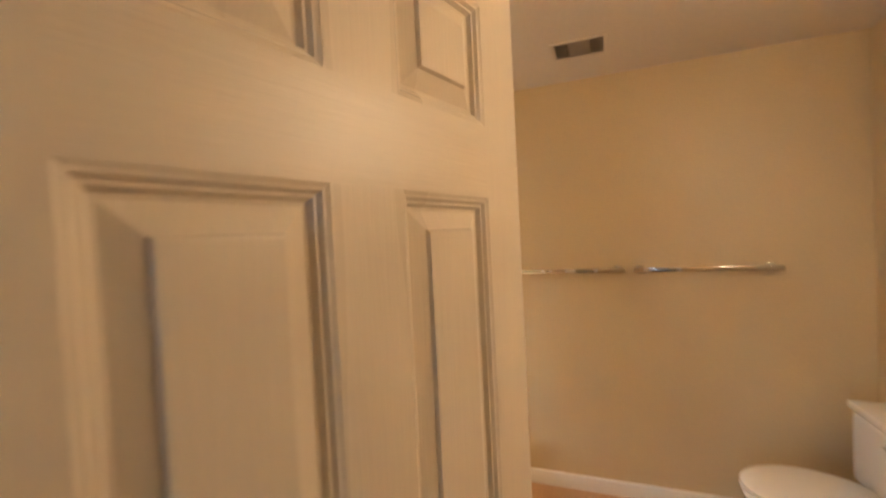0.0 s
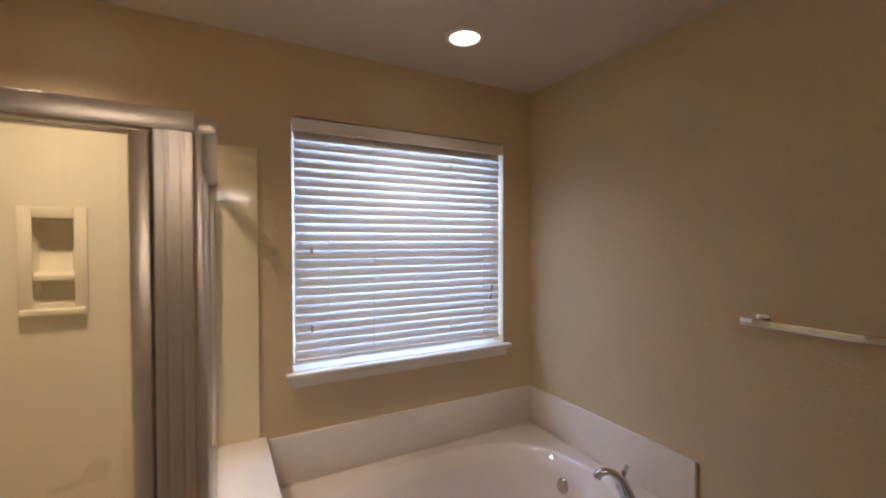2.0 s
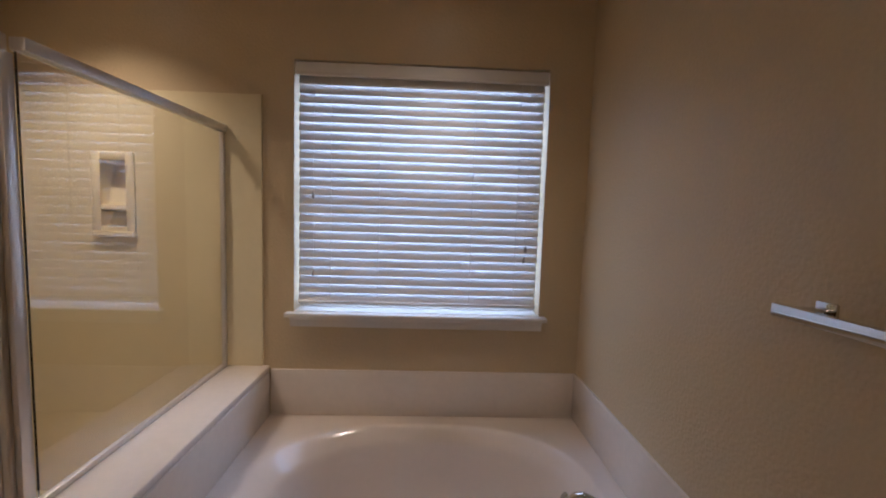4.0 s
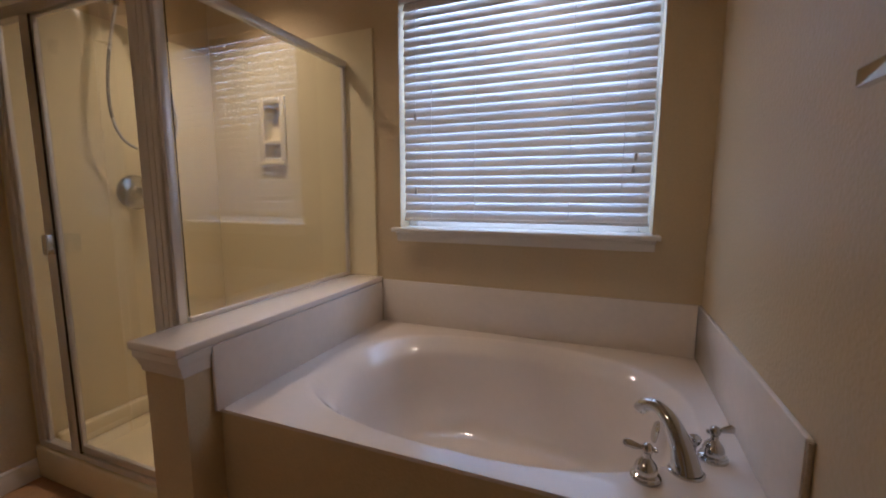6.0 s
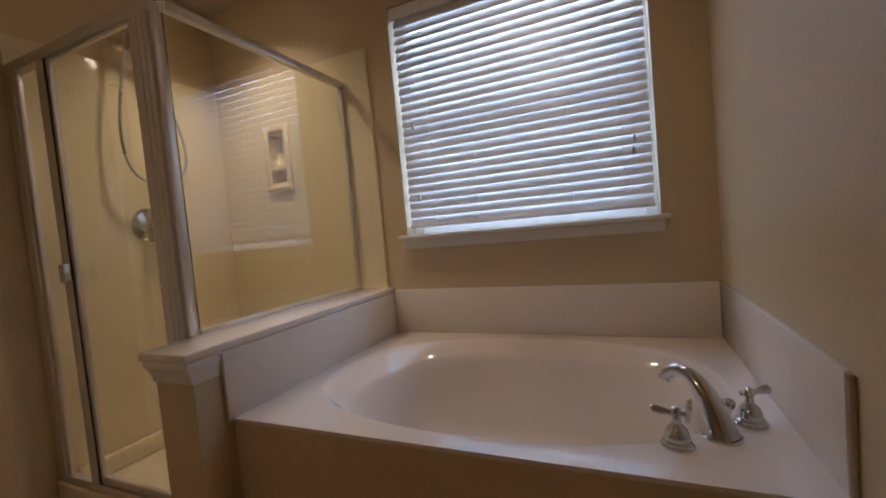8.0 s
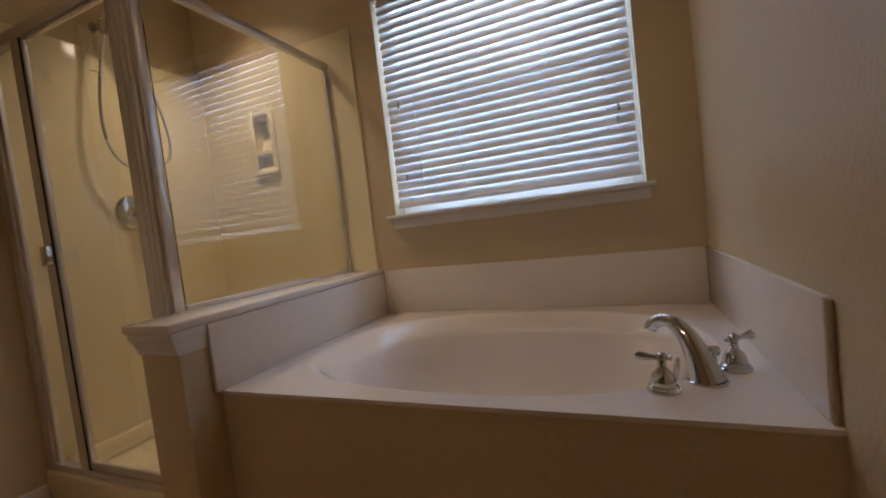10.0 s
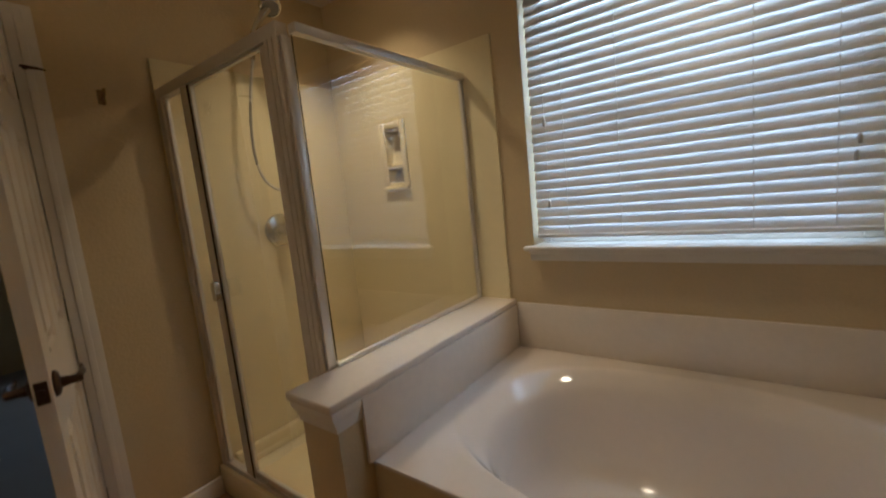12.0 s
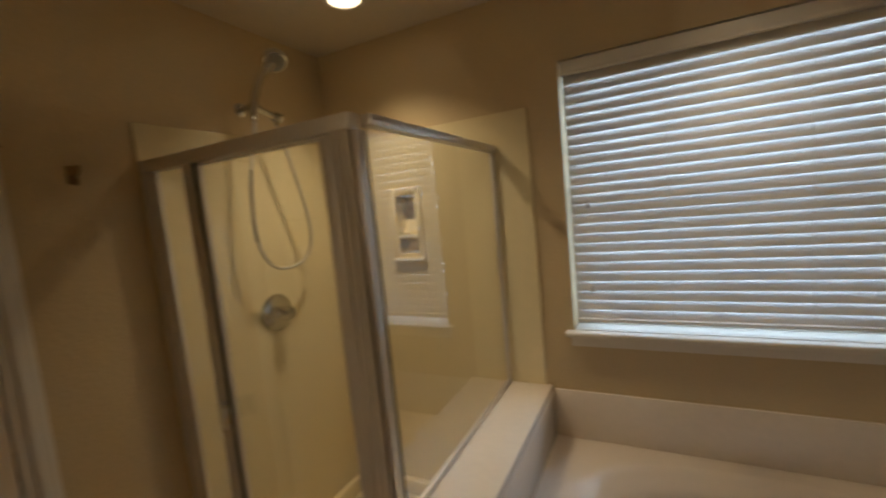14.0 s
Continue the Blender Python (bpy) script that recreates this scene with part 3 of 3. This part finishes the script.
def enclosure():
    e = thing("shower_enclosure", (PX, FY, 0.145), "framed glass shower enclosure in satin aluminium", "shower enclosure")
    L = LEFT + 0.012 - PX
    zt, zk = HZ - 0.145, 0.776 - 0.145

    def bar(name, lo, hi, label=""):
        bm = bmesh.new()
        box(bm, lo, hi, 0.003, 2)
        part(name, bm, ALU, e, label)
    bar("header_rail", (L, -0.021, zt - 0.042), (-0.015, 0.021, zt), "satin aluminium header")
    bar("bottom_rail", (L, -0.018, 0), (-0.0845, 0.018, 0.026))
    bar("wall_jamb", (L, -0.018, 0.026), (L + 0.045, 0.018, zt - 0.042))
    bar("pane_channel", (L + 0.0455, -0.011, 0.026), (L + 0.072, 0.011, zt - 0.042))
    # corner post with grooves on the front
    bm = bmesh.new()
    sec = [(-0.018, 0.02), (-0.084, 0.02), (-0.084, -0.02), (-0.081, -0.0225), (-0.066, -0.0225), (-0.065, -0.0195), (-0.060, -0.0195), (-0.059, -0.0225),
           (-0.040, -0.0225), (-0.039, -0.0195), (-0.034, -0.0195), (-0.033, -0.0225), (-0.021, -0.0225), (-0.018, -0.02)]
    ends = [[bm.verts.new((x, y, z)) for x, y in sec] for z in (0, zt - 0.042)]
    for i in range(len(sec)):
        j = (i + 1) % len(sec)
        bm.faces.new((ends[0][i], ends[0][j], ends[1][j], ends[1][i]))
    for ring in ends:
        bm.faces.new(ring)
    part("corner_post", bm, ALU, e, "grooved aluminium corner post")
    part("gasket", boxes(((-0.0885, -0.010, 0.026), (-0.0845, 0.016, zt - 0.042))), DARK, e, "dark rubber seal")
    part("gasket", boxes(((-2.292 - PX + 0.0045, -0.016, 0.026), (-2.292 - PX + 0.0140, 0.012, zt - 0.042))), DARK, e, "dark rubber seal")
    # run along the knee wall
    bar("side_top_rail", (-0.014, 0.0215, zt - 0.034), (0.022, 0.945, zt - 0.004))
    bar("side_bottom_rail", (-0.009, 0.0205, zk), (0.012, 0.945, zk + 0.017))
    bar("side_wall_jamb", (-0.009, 0.926, zk + 0.0175), (0.012, 0.946, zt - 0.0345))
    bar("side_channel", (-0.0175, -0.012, zk), (-0.002, 0.0203, zt - 0.042))
    bm = boxes(((-0.003, 0.022, zk + 0.008), (0.003, 0.93, zt - 0.02)))
    part("side_pane", bm, GLASS, e, "clear fixed glass pane").visible_shadow = False
    X = -2.292 - PX
    bar("mullion", (X - 0.05, -0.017, 0.026), (X + 0.004, 0.017, zt - 0.042))
    bm = boxes(((L + 0.07, -0.003, 0.015), (X - 0.03, 0.003, zt - 0.03)))
    part("fixed_pane", bm, GLASS, e, "narrow clear glass pane").visible_shadow = False
    # the door
    x0, x1, z0, z1 = X + 0.0145, -0.0890, 0.032, zt - 0.046
    bm = bmesh.new()
    for lo, hi in (((x0, z0), (x0 + 0.013, z1)), ((x1 - 0.033, z0), (x1, z1)), ((x0 + 0.013, z0), (x1 - 0.033, z0 + 0.03)), ((x0 + 0.013, z1 - 0.007), (x1 - 0.033, z1))):
        box(bm, (lo[0], -0.014, lo[1]), (hi[0], 0.006, hi[1]), 0.003, 2)
    dr = part("shower_door", bm, ALU, e, "pivoting door with a slim aluminium frame")
    part("door_glass", boxes(((x0 + 0.012, -0.006, z0 + 0.015), (x1 - 0.028, -0.001, z1 - 0.004))), GLASS, dr, "clear glass").visible_shadow = False
    zh = 1.016 - 0.145
    bm = bmesh.new()
    box(bm, (x0 - 0.034, -0.040, zh - 0.036), (x0 - 0.004, -0.027, zh + 0.036), 0.003, 2)
    box(bm, (x0 + 0.002, -0.060, zh - 0.036), (x0 + 0.007, -0.026, zh + 0.036), 0.002, 2)
    box(bm, (x0 + 0.007, -0.060, zh - 0.036), (x0 + 0.034, -0.054, zh + 0.036), 0.002, 2)
    part("door_pull", bm, CHROME, dr, "small chrome door pull")
    return e


enclosure()


def shower_valve():
    v = thing("shower_valve", (LEFT + 0.012, -0.49, 1.21), "round chrome shower valve with a clear knob", "shower valve")
    m = Matrix.Rotation(radians(90), 4, "Y")
    bm = bmesh.new()
    lathe(bm, [(0.085, 0), (0.085, 0.004), (0.078, 0.012), (0.05, 0.018), (0.03, 0.02), (0.027, 0.03), (0.016, 0.045), (0.013, 0.066), (0.008, 0.072)], m, 32)
    part("escutcheon", bm, CHROME, v)
    bm = bmesh.new()
    lathe(bm, [(0.02, 0.045), (0.031, 0.052), (0.034, 0.068), (0.031, 0.084), (0.02, 0.09)], m, 10)
    part("knob", bm, GLASS, v, "clear faceted knob")
    return v


shower_valve()


def hand_shower():
    s = thing("hand_shower", (LEFT, -0.53, 2.115), "chrome hand shower on a wall arm with a looped hose", "shower head")
    bm = bmesh.new()
    lathe(bm, [(0.03, 0), (0.03, 0.004), (0.02, 0.012), (0.011, 0.016)], Matrix.Rotation(radians(90), 4, "Y"))
    tube(bm, bezier((0.01, 0, 0), (0.05, 0, 0.008), (0.08, 0.01, 0.0), (0.112, 0.03, -0.022), 8), 0.0105, 12)
    part("arm", bm, CHROME, s)
    bm = bmesh.new()
    tube(bm, [(0.118, -0.045, -0.012), (0.12, -0.02, -0.016), (0.12, 0.0, -0.022), (0.122, 0.05, -0.034), (0.124, 0.075, -0.04)], [0.018, 0.019, 0.014, 0.014, 0.015], 14)
    tube(bm, [(0.124, 0.07, -0.039), (0.1255, 0.094, -0.045)], 0.023, 18)
    tube(bm, [(0.124, 0.07, -0.04), (0.125, 0.075, -0.075)], [0.012, 0.010], 12)
    part("bracket", bm, CHROME, s)
    bm = bmesh.new()
    hp = bezier((0.122, -0.035, -0.075), (0.125, -0.04, 0.03), (0.13, 0.0, 0.10), (0.148, 0.062, 0.18), 12)
    tube(bm, hp, [0.011, 0.014, 0.0155, 0.016, 0.016, 0.0155, 0.015, 0.015, 0.0155, 0.016, 0.018, 0.022, 0.026], 14)
    part("handle", bm, CHROME, s)
    bm = bmesh.new()
    m = Matrix.Translation((0.162, 0.07, 0.19)) @ Vector((0.58, -0.22, -0.78)).to_track_quat("Z", "Y").to_matrix().to_4x4()
    lathe(bm, [(0.012, -0.036), (0.032, -0.028), (0.048, -0.012), (0.053, 0.0), (0.053, 0.012), (0.049, 0.019), (0.044, 0.020), (0.043, 0.017), (0.02, 0.018)], m, 28)
    head = part("spray_head", bm, CHROME, s)
    bm = bmesh.new()
    lathe(bm, [(0.040, 0.0175), (0.040, 0.0205), (0.030, 0.022), (0.004, 0.0225)], m, 28)
    part("spray_face", bm, FACE, head, "grey plastic spray face")
    bm = bmesh.new()
    loop = bezier((0.125, 0.075, -0.075), (0.125, 0.16, -0.36), (0.12, 0.33, -0.70), (0.11, 0.045, -0.70), 28)
    loop += bezier((0.11, 0.045, -0.70), (0.10, -0.15, -0.70), (0.105, -0.10, -0.36), (0.122, -0.035, -0.075), 28)[1:]
    tube(bm, loop, 0.0068, 10)
    part("hose", bm, RUBBER, s, "ribbed metal shower hose")
    return s


hand_shower()


# ---- towel bars ----
def towel_bar(y0, y1, z):
    t = thing("towel_bar", (0, y0, z), "chrome towel bar with square posts on the tan wall", "towel bar", "towel bars")
    n = y1 - y0
    bm = bmesh.new()
    box(bm, (-0.079, n - 0.036, -0.0125), (-0.063, 0.036, 0.0125), 0.003, 2)
    part("bar", bm, CHROME, t)
    for y in (0.0, n):
        bm = bmesh.new()
        box(bm, (-0.007, y - 0.021, -0.021), (0, y + 0.021, 0.021), 0.003, 2)
        box(bm, (-0.064, y - 0.011, -0.011), (-0.006, y + 0.011, 0.011), 0.003, 2)
        part("post", bm, CHROME, t)
    return t


bar_a = towel_bar(-1.202, -1.818, 1.347)
copy_thing(bar_a, pose(0, -1.930, 1.346))


# ---- lamps ----
def downlight(x, y):
    d = thing("ceiling_downlight", (x, y, TOP), "round recessed ceiling downlight with a white trim ring, lit", "ceiling light", "downlights")
    bm = bmesh.new()
    n = 40
    prof = [(0.062, 0.0), (0.064, -0.006), (0.076, -0.007), (0.083, -0.003), (0.083, 0.0)]
    rings = [[bm.verts.new((r * math.cos(2 * math.pi * i / n), r * math.sin(2 * math.pi * i / n), z)) for i in range(n)] for r, z in prof]
    for a, b in zip(rings, rings[1:]):
        for i in range(n):
            bm.faces.new((a[i], a[(i + 1) % n], b[(i + 1) % n], b[i]))
    part("trim_ring", bm, TRIM, d)
    bm = bmesh.new()
    lathe(bm, [(0.063, -0.0005), (0.055, -0.003), (0.03, -0.0045), (0.004, -0.005)], Matrix(), 40)
    part("lens", bm, LENS, d, "glowing frosted lens")
    return d


dl = downlight(-0.70, -0.40)
copy_thing(dl, pose(-2.08, -0.385, TOP))


def vanity_light():
    v = thing("vanity_light", (-1.63, SOUTH, 2.065), "chrome vanity light bar with five lit globe bulbs", "wall light")
    bm = bmesh.new()
    box(bm, (-0.34, 0, -0.055), (0.34, 0.035, 0.055), 0.006, 2)
    part("back_plate", bm, CHROME, v)
    for i in range(5):
        x = -0.25 + 0.125 * i
        m = Matrix.Translation((x, 0.035, 0)) @ Matrix.Rotation(radians(-90), 4, "X")
        bm = bmesh.new()
        lathe(bm, [(0.026, 0), (0.026, 0.02), (0.02, 0.028)], m)
        part("socket", bm, CHROME, v)
        bm = bmesh.new()
        bmesh.ops.create_uvsphere(bm, u_segments=20, v_segments=12, radius=0.045, matrix=Matrix.Translation((x, 0.10, 0)))
        part("globe", bm, BULB, v, "glowing frosted globe bulb")
    return v


vanity_light()


def ceiling_vent():
    v = thing("ceiling_vent", (-0.448, -1.67, TOP), "painted metal ceiling air register with slats", "air vent")
    bm = bmesh.new()
    w, d = 0.083, 0.112
    for lo, hi in (((-w - 0.02, -d - 0.02), (-w, d + 0.02)), ((w, -d - 0.02), (w + 0.02, d + 0.02)), ((-w, -d - 0.02), (w, -d)), ((-w, d), (w, d + 0.02))):
        box(bm, (lo[0], lo[1], -0.006), (hi[0], hi[1], 0), 0.002, 1)
    part("frame", bm, CEIL, v)
    # near-black sheet on the ceiling stands in for the shade inside the duct
    part("duct_shade", boxes(((-w, -d, -0.0015), (w, d, 0))), DARK, v)
    for i in range(21):
        y = -d + 0.006 + (2 * d - 0.012) * i / 20
        bm = bmesh.new()
        ends = i < 6 or i > 14
        box(bm, (-w, -0.0065, -0.0006), (w, 0.0065, 0.0006), turn=pose(0, y, -0.006, (-52 if i < 6 else 68) if ends else 28))
        part("slat", bm, GRILLE, v)
    return v


ceiling_vent()


def robe_hook():
    h = thing("robe_hook", (LEFT, -1.164, 1.822), "small aged brass robe hook on the tan wall", "hook")
    bm = bmesh.new()
    box(bm, (0, -0.012, -0.03), (0.005, 0.012, 0.025), 0.002, 2)
    tube(bm, bezier((0.004, 0, -0.008), (0.03, 0, -0.01), (0.045, 0, 0.0), (0.045, 0, 0.022), 8), 0.005, 10)
    tube(bm, bezier((0.004, 0, -0.018), (0.02, 0, -0.04), (0.032, 0, -0.035), (0.032, 0, -0.015), 8), 0.0045, 10)
    part("hook", bm, BRASS, h)
    return h


robe_hook()


def hook_latch():
    h = thing("hook_latch", (LEFT + 0.021, -1.352, 1.892), "thin dark bronze hook latch on the door casing", "latch")
    bm = bmesh.new()
    tube(bm, [(0.004, -0.034, 0.003), (0.008, -0.015, 0), (0.008, 0.012, -0.001), (0.006, 0.034, -0.004)], [0.004, 0.0055, 0.0045, 0.002], 10)
    part("hook", bm, BRONZE, h)
    bm = bmesh.new()
    lathe(bm, [(0.008, -0.001), (0.008, 0.003), (0.005, 0.008)], Matrix.Translation((0, -0.02, 0)) @ Matrix.Rotation(radians(90), 4, "Y"), 12)
    part("base_plate", bm, BRONZE, h)
    return h


hook_latch()


# ---- toilet ----
def toilet():
    t = thing("toilet", (-0.46, SOUTH, 0), "white porcelain two-piece toilet with closed lid", "toilet")
    bm = bmesh.new()
    box(bm, (-0.205, 0.03, 0.40), (0.215, 0.215, 0.722), 0.025, 4)
    part("tank", bm, PORCELAIN, t)
    bm = bmesh.new()
    box(bm, (-0.215, 0.022, 0.722), (0.225, 0.225, 0.760), 0.012, 3)
    part("tank_lid", bm, PORCELAIN, t)

    def oval(z, w, y0, y1, n=40):
        c = (y0 + y1) / 2
        return [(w * math.cos(2 * math.pi * i / n), c + (y1 - y0) / 2 * math.sin(2 * math.pi * i / n) * 1.0, z) for i in range(n)]

    def loft(rows, mat, name):
        bm = bmesh.new()
        vs = [[bm.verts.new(p) for p in r] for r in rows]
        for p, q in zip(vs, vs[1:]):
            for i in range(len(p)):
                bm.faces.new((p[i], p[(i + 1) % len(p)], q[(i + 1) % len(p)], q[i]))
        bm.faces.new(vs[0])
        bm.faces.new(vs[-1])
        return part(name, bm, mat, t)
    loft([oval(0, 0.12, 0.12, 0.60), oval(0.03, 0.115, 0.13, 0.59), oval(0.15, 0.095, 0.16, 0.56), oval(0.25, 0.13, 0.16, 0.60), oval(0.33, 0.17, 0.17, 0.66), oval(0.385, 0.182, 0.18, 0.685),
          oval(0.40, 0.18, 0.18, 0.68)], PORCELAIN, "bowl")
    loft([oval(0.402, 0.185, 0.20, 0.69), oval(0.408, 0.189, 0.20, 0.694), oval(0.416, 0.189, 0.20, 0.694), oval(0.42, 0.186, 0.20, 0.69)], PORCELAIN, "seat")
    loft([oval(0.422, 0.184, 0.20, 0.69), oval(0.430, 0.187, 0.20, 0.692), oval(0.437, 0.184, 0.202, 0.69), oval(0.443, 0.165, 0.22, 0.67)], PORCELAIN, "lid")
    bm = bmesh.new()
    tube(bm, [(-0.17, 0.215, 0.69), (-0.17, 0.232, 0.69), (-0.12, 0.238, 0.685), (-0.09, 0.238, 0.683)], [0.012, 0.010, 0.007, 0.008], 10)
    part("flush_lever", bm, CHROME, t, "chrome flush lever")
    return t


toilet()

# ---- bedroom beyond the doorway ----
BX0, BX1, BY0, BY1 = -6.4, LEFT - 0.12, -4.2, 0.6
setting("bedroom_floor", boxes(((BX0 - 0.12, BY0 - 0.12, -0.1), (BX1 - 0.0, BY1 + 0.12, -0.004))), CARPET, "greyish bedroom carpet", "floor")
setting("bedroom_ceiling", boxes(((BX0 - 0.12, BY0 - 0.12, TOP), (BX1, BY1 + 0.12, TOP + 0.12))), CEIL, "off-white bedroom ceiling", "ceiling")
setting("bedroom_wall_north", boxes(((BX0, BY1, 0), (BX1, BY1 + 0.12, TOP))), PAINT, "tan bedroom wall", "wall")
setting("bedroom_wall_south", boxes(((BX0, BY0 - 0.12, 0), (BX1, BY0, TOP))), PAINT, "tan bedroom wall", "wall")
setting("bedroom_wall_east", boxes(((BX1, 0.15, 0), (BX1 + 0.12, BY1 + 0.12, TOP)), ((BX1, BY0 - 0.12, 0), (BX1 + 0.12, SOUTH - 0.12, TOP))), PAINT, "tan bedroom wall beside the bathroom", "wall")
VX, VY0, VY1, VZ0, VZ1 = BX0, -1.09, 0.2, 0.72, 2.1
setting("bedroom_wall_west", boxes(((BX0 - 0.12, BY0 - 0.12, 0), (BX0, VY0, TOP)), ((BX0 - 0.12, VY1, 0), (BX0, BY1 + 0.12, TOP)),
                                   ((BX0 - 0.12, VY0, 0), (BX0, VY1, VZ0)), ((BX0 - 0.12, VY0, VZ1), (BX0, VY1, TOP))), PAINT, "tan bedroom wall with a window", "wall")
w2 = thing("window_2", (VX, (VY0 + VY1) / 2, VZ0), "bedroom window with a white sill, bright with daylight", "window")
tagged(w2, kind="structure")
hw, hh = (VY1 - VY0) / 2, VZ1 - VZ0
bm = bmesh.new()
for lo, hi in (((-0.11, -hw, 0), (-0.07, -hw + 0.045, hh)), ((-0.11, hw - 0.045, 0), (-0.07, hw, hh)), ((-0.11, -hw + 0.045, 0), (-0.07, hw - 0.045, 0.045)),
               ((-0.11, -hw + 0.045, hh - 0.045), (-0.07, hw - 0.045, hh)), ((-0.105, -hw + 0.045, hh / 2 - 0.02), (-0.075, hw - 0.045, hh / 2 + 0.02))):
    box(bm, lo, hi, 0.003, 1)
part("window_frame", bm, TRIM, w2)
bm = bmesh.new()
box(bm, (-0.07, -hw - 0.03, -0.022), (0.05, hw + 0.03, 0.0), 0.005, 2)
part("window_sill", bm, TRIM, w2)
for z0, z1 in ((0.045, hh / 2 - 0.02), (hh / 2 + 0.02, hh - 0.045)):
    part("pane", boxes(((-0.092, -hw + 0.045, z0), (-0.088, hw - 0.045, z1))), PANE, w2).visible_shadow = False
b2 = thing("bedroom_blind", (VX, (VY0 + VY1) / 2, VZ0), "white slat blind, half open, in the bedroom window", "blind")
slat_bm = bmesh.new()
box(slat_bm, (-0.0245, -hw + 0.014, -0.0014), (0.0245, hw - 0.014, 0.0014), 0.001, 1)
slat_mesh = finish(slat_bm, "slat", SLAT)
for i in range(30):
    sl = new("slat", slat_mesh)
    sl.parent, sl.location, sl.rotation_euler = b2, (-0.034, 0, 0.04 + i * 0.0445), (0, radians(30), 0)
part("headrail", boxes(((-0.06, -hw + 0.01, hh - 0.05), (-0.008, hw - 0.01, hh - 0.003)), bevel=0.003), SLAT, b2)
setting("ground", boxes(((-600, -600, -0.6), (600, 600, -0.3))), SOIL, "grassy ground round the house", "ground")
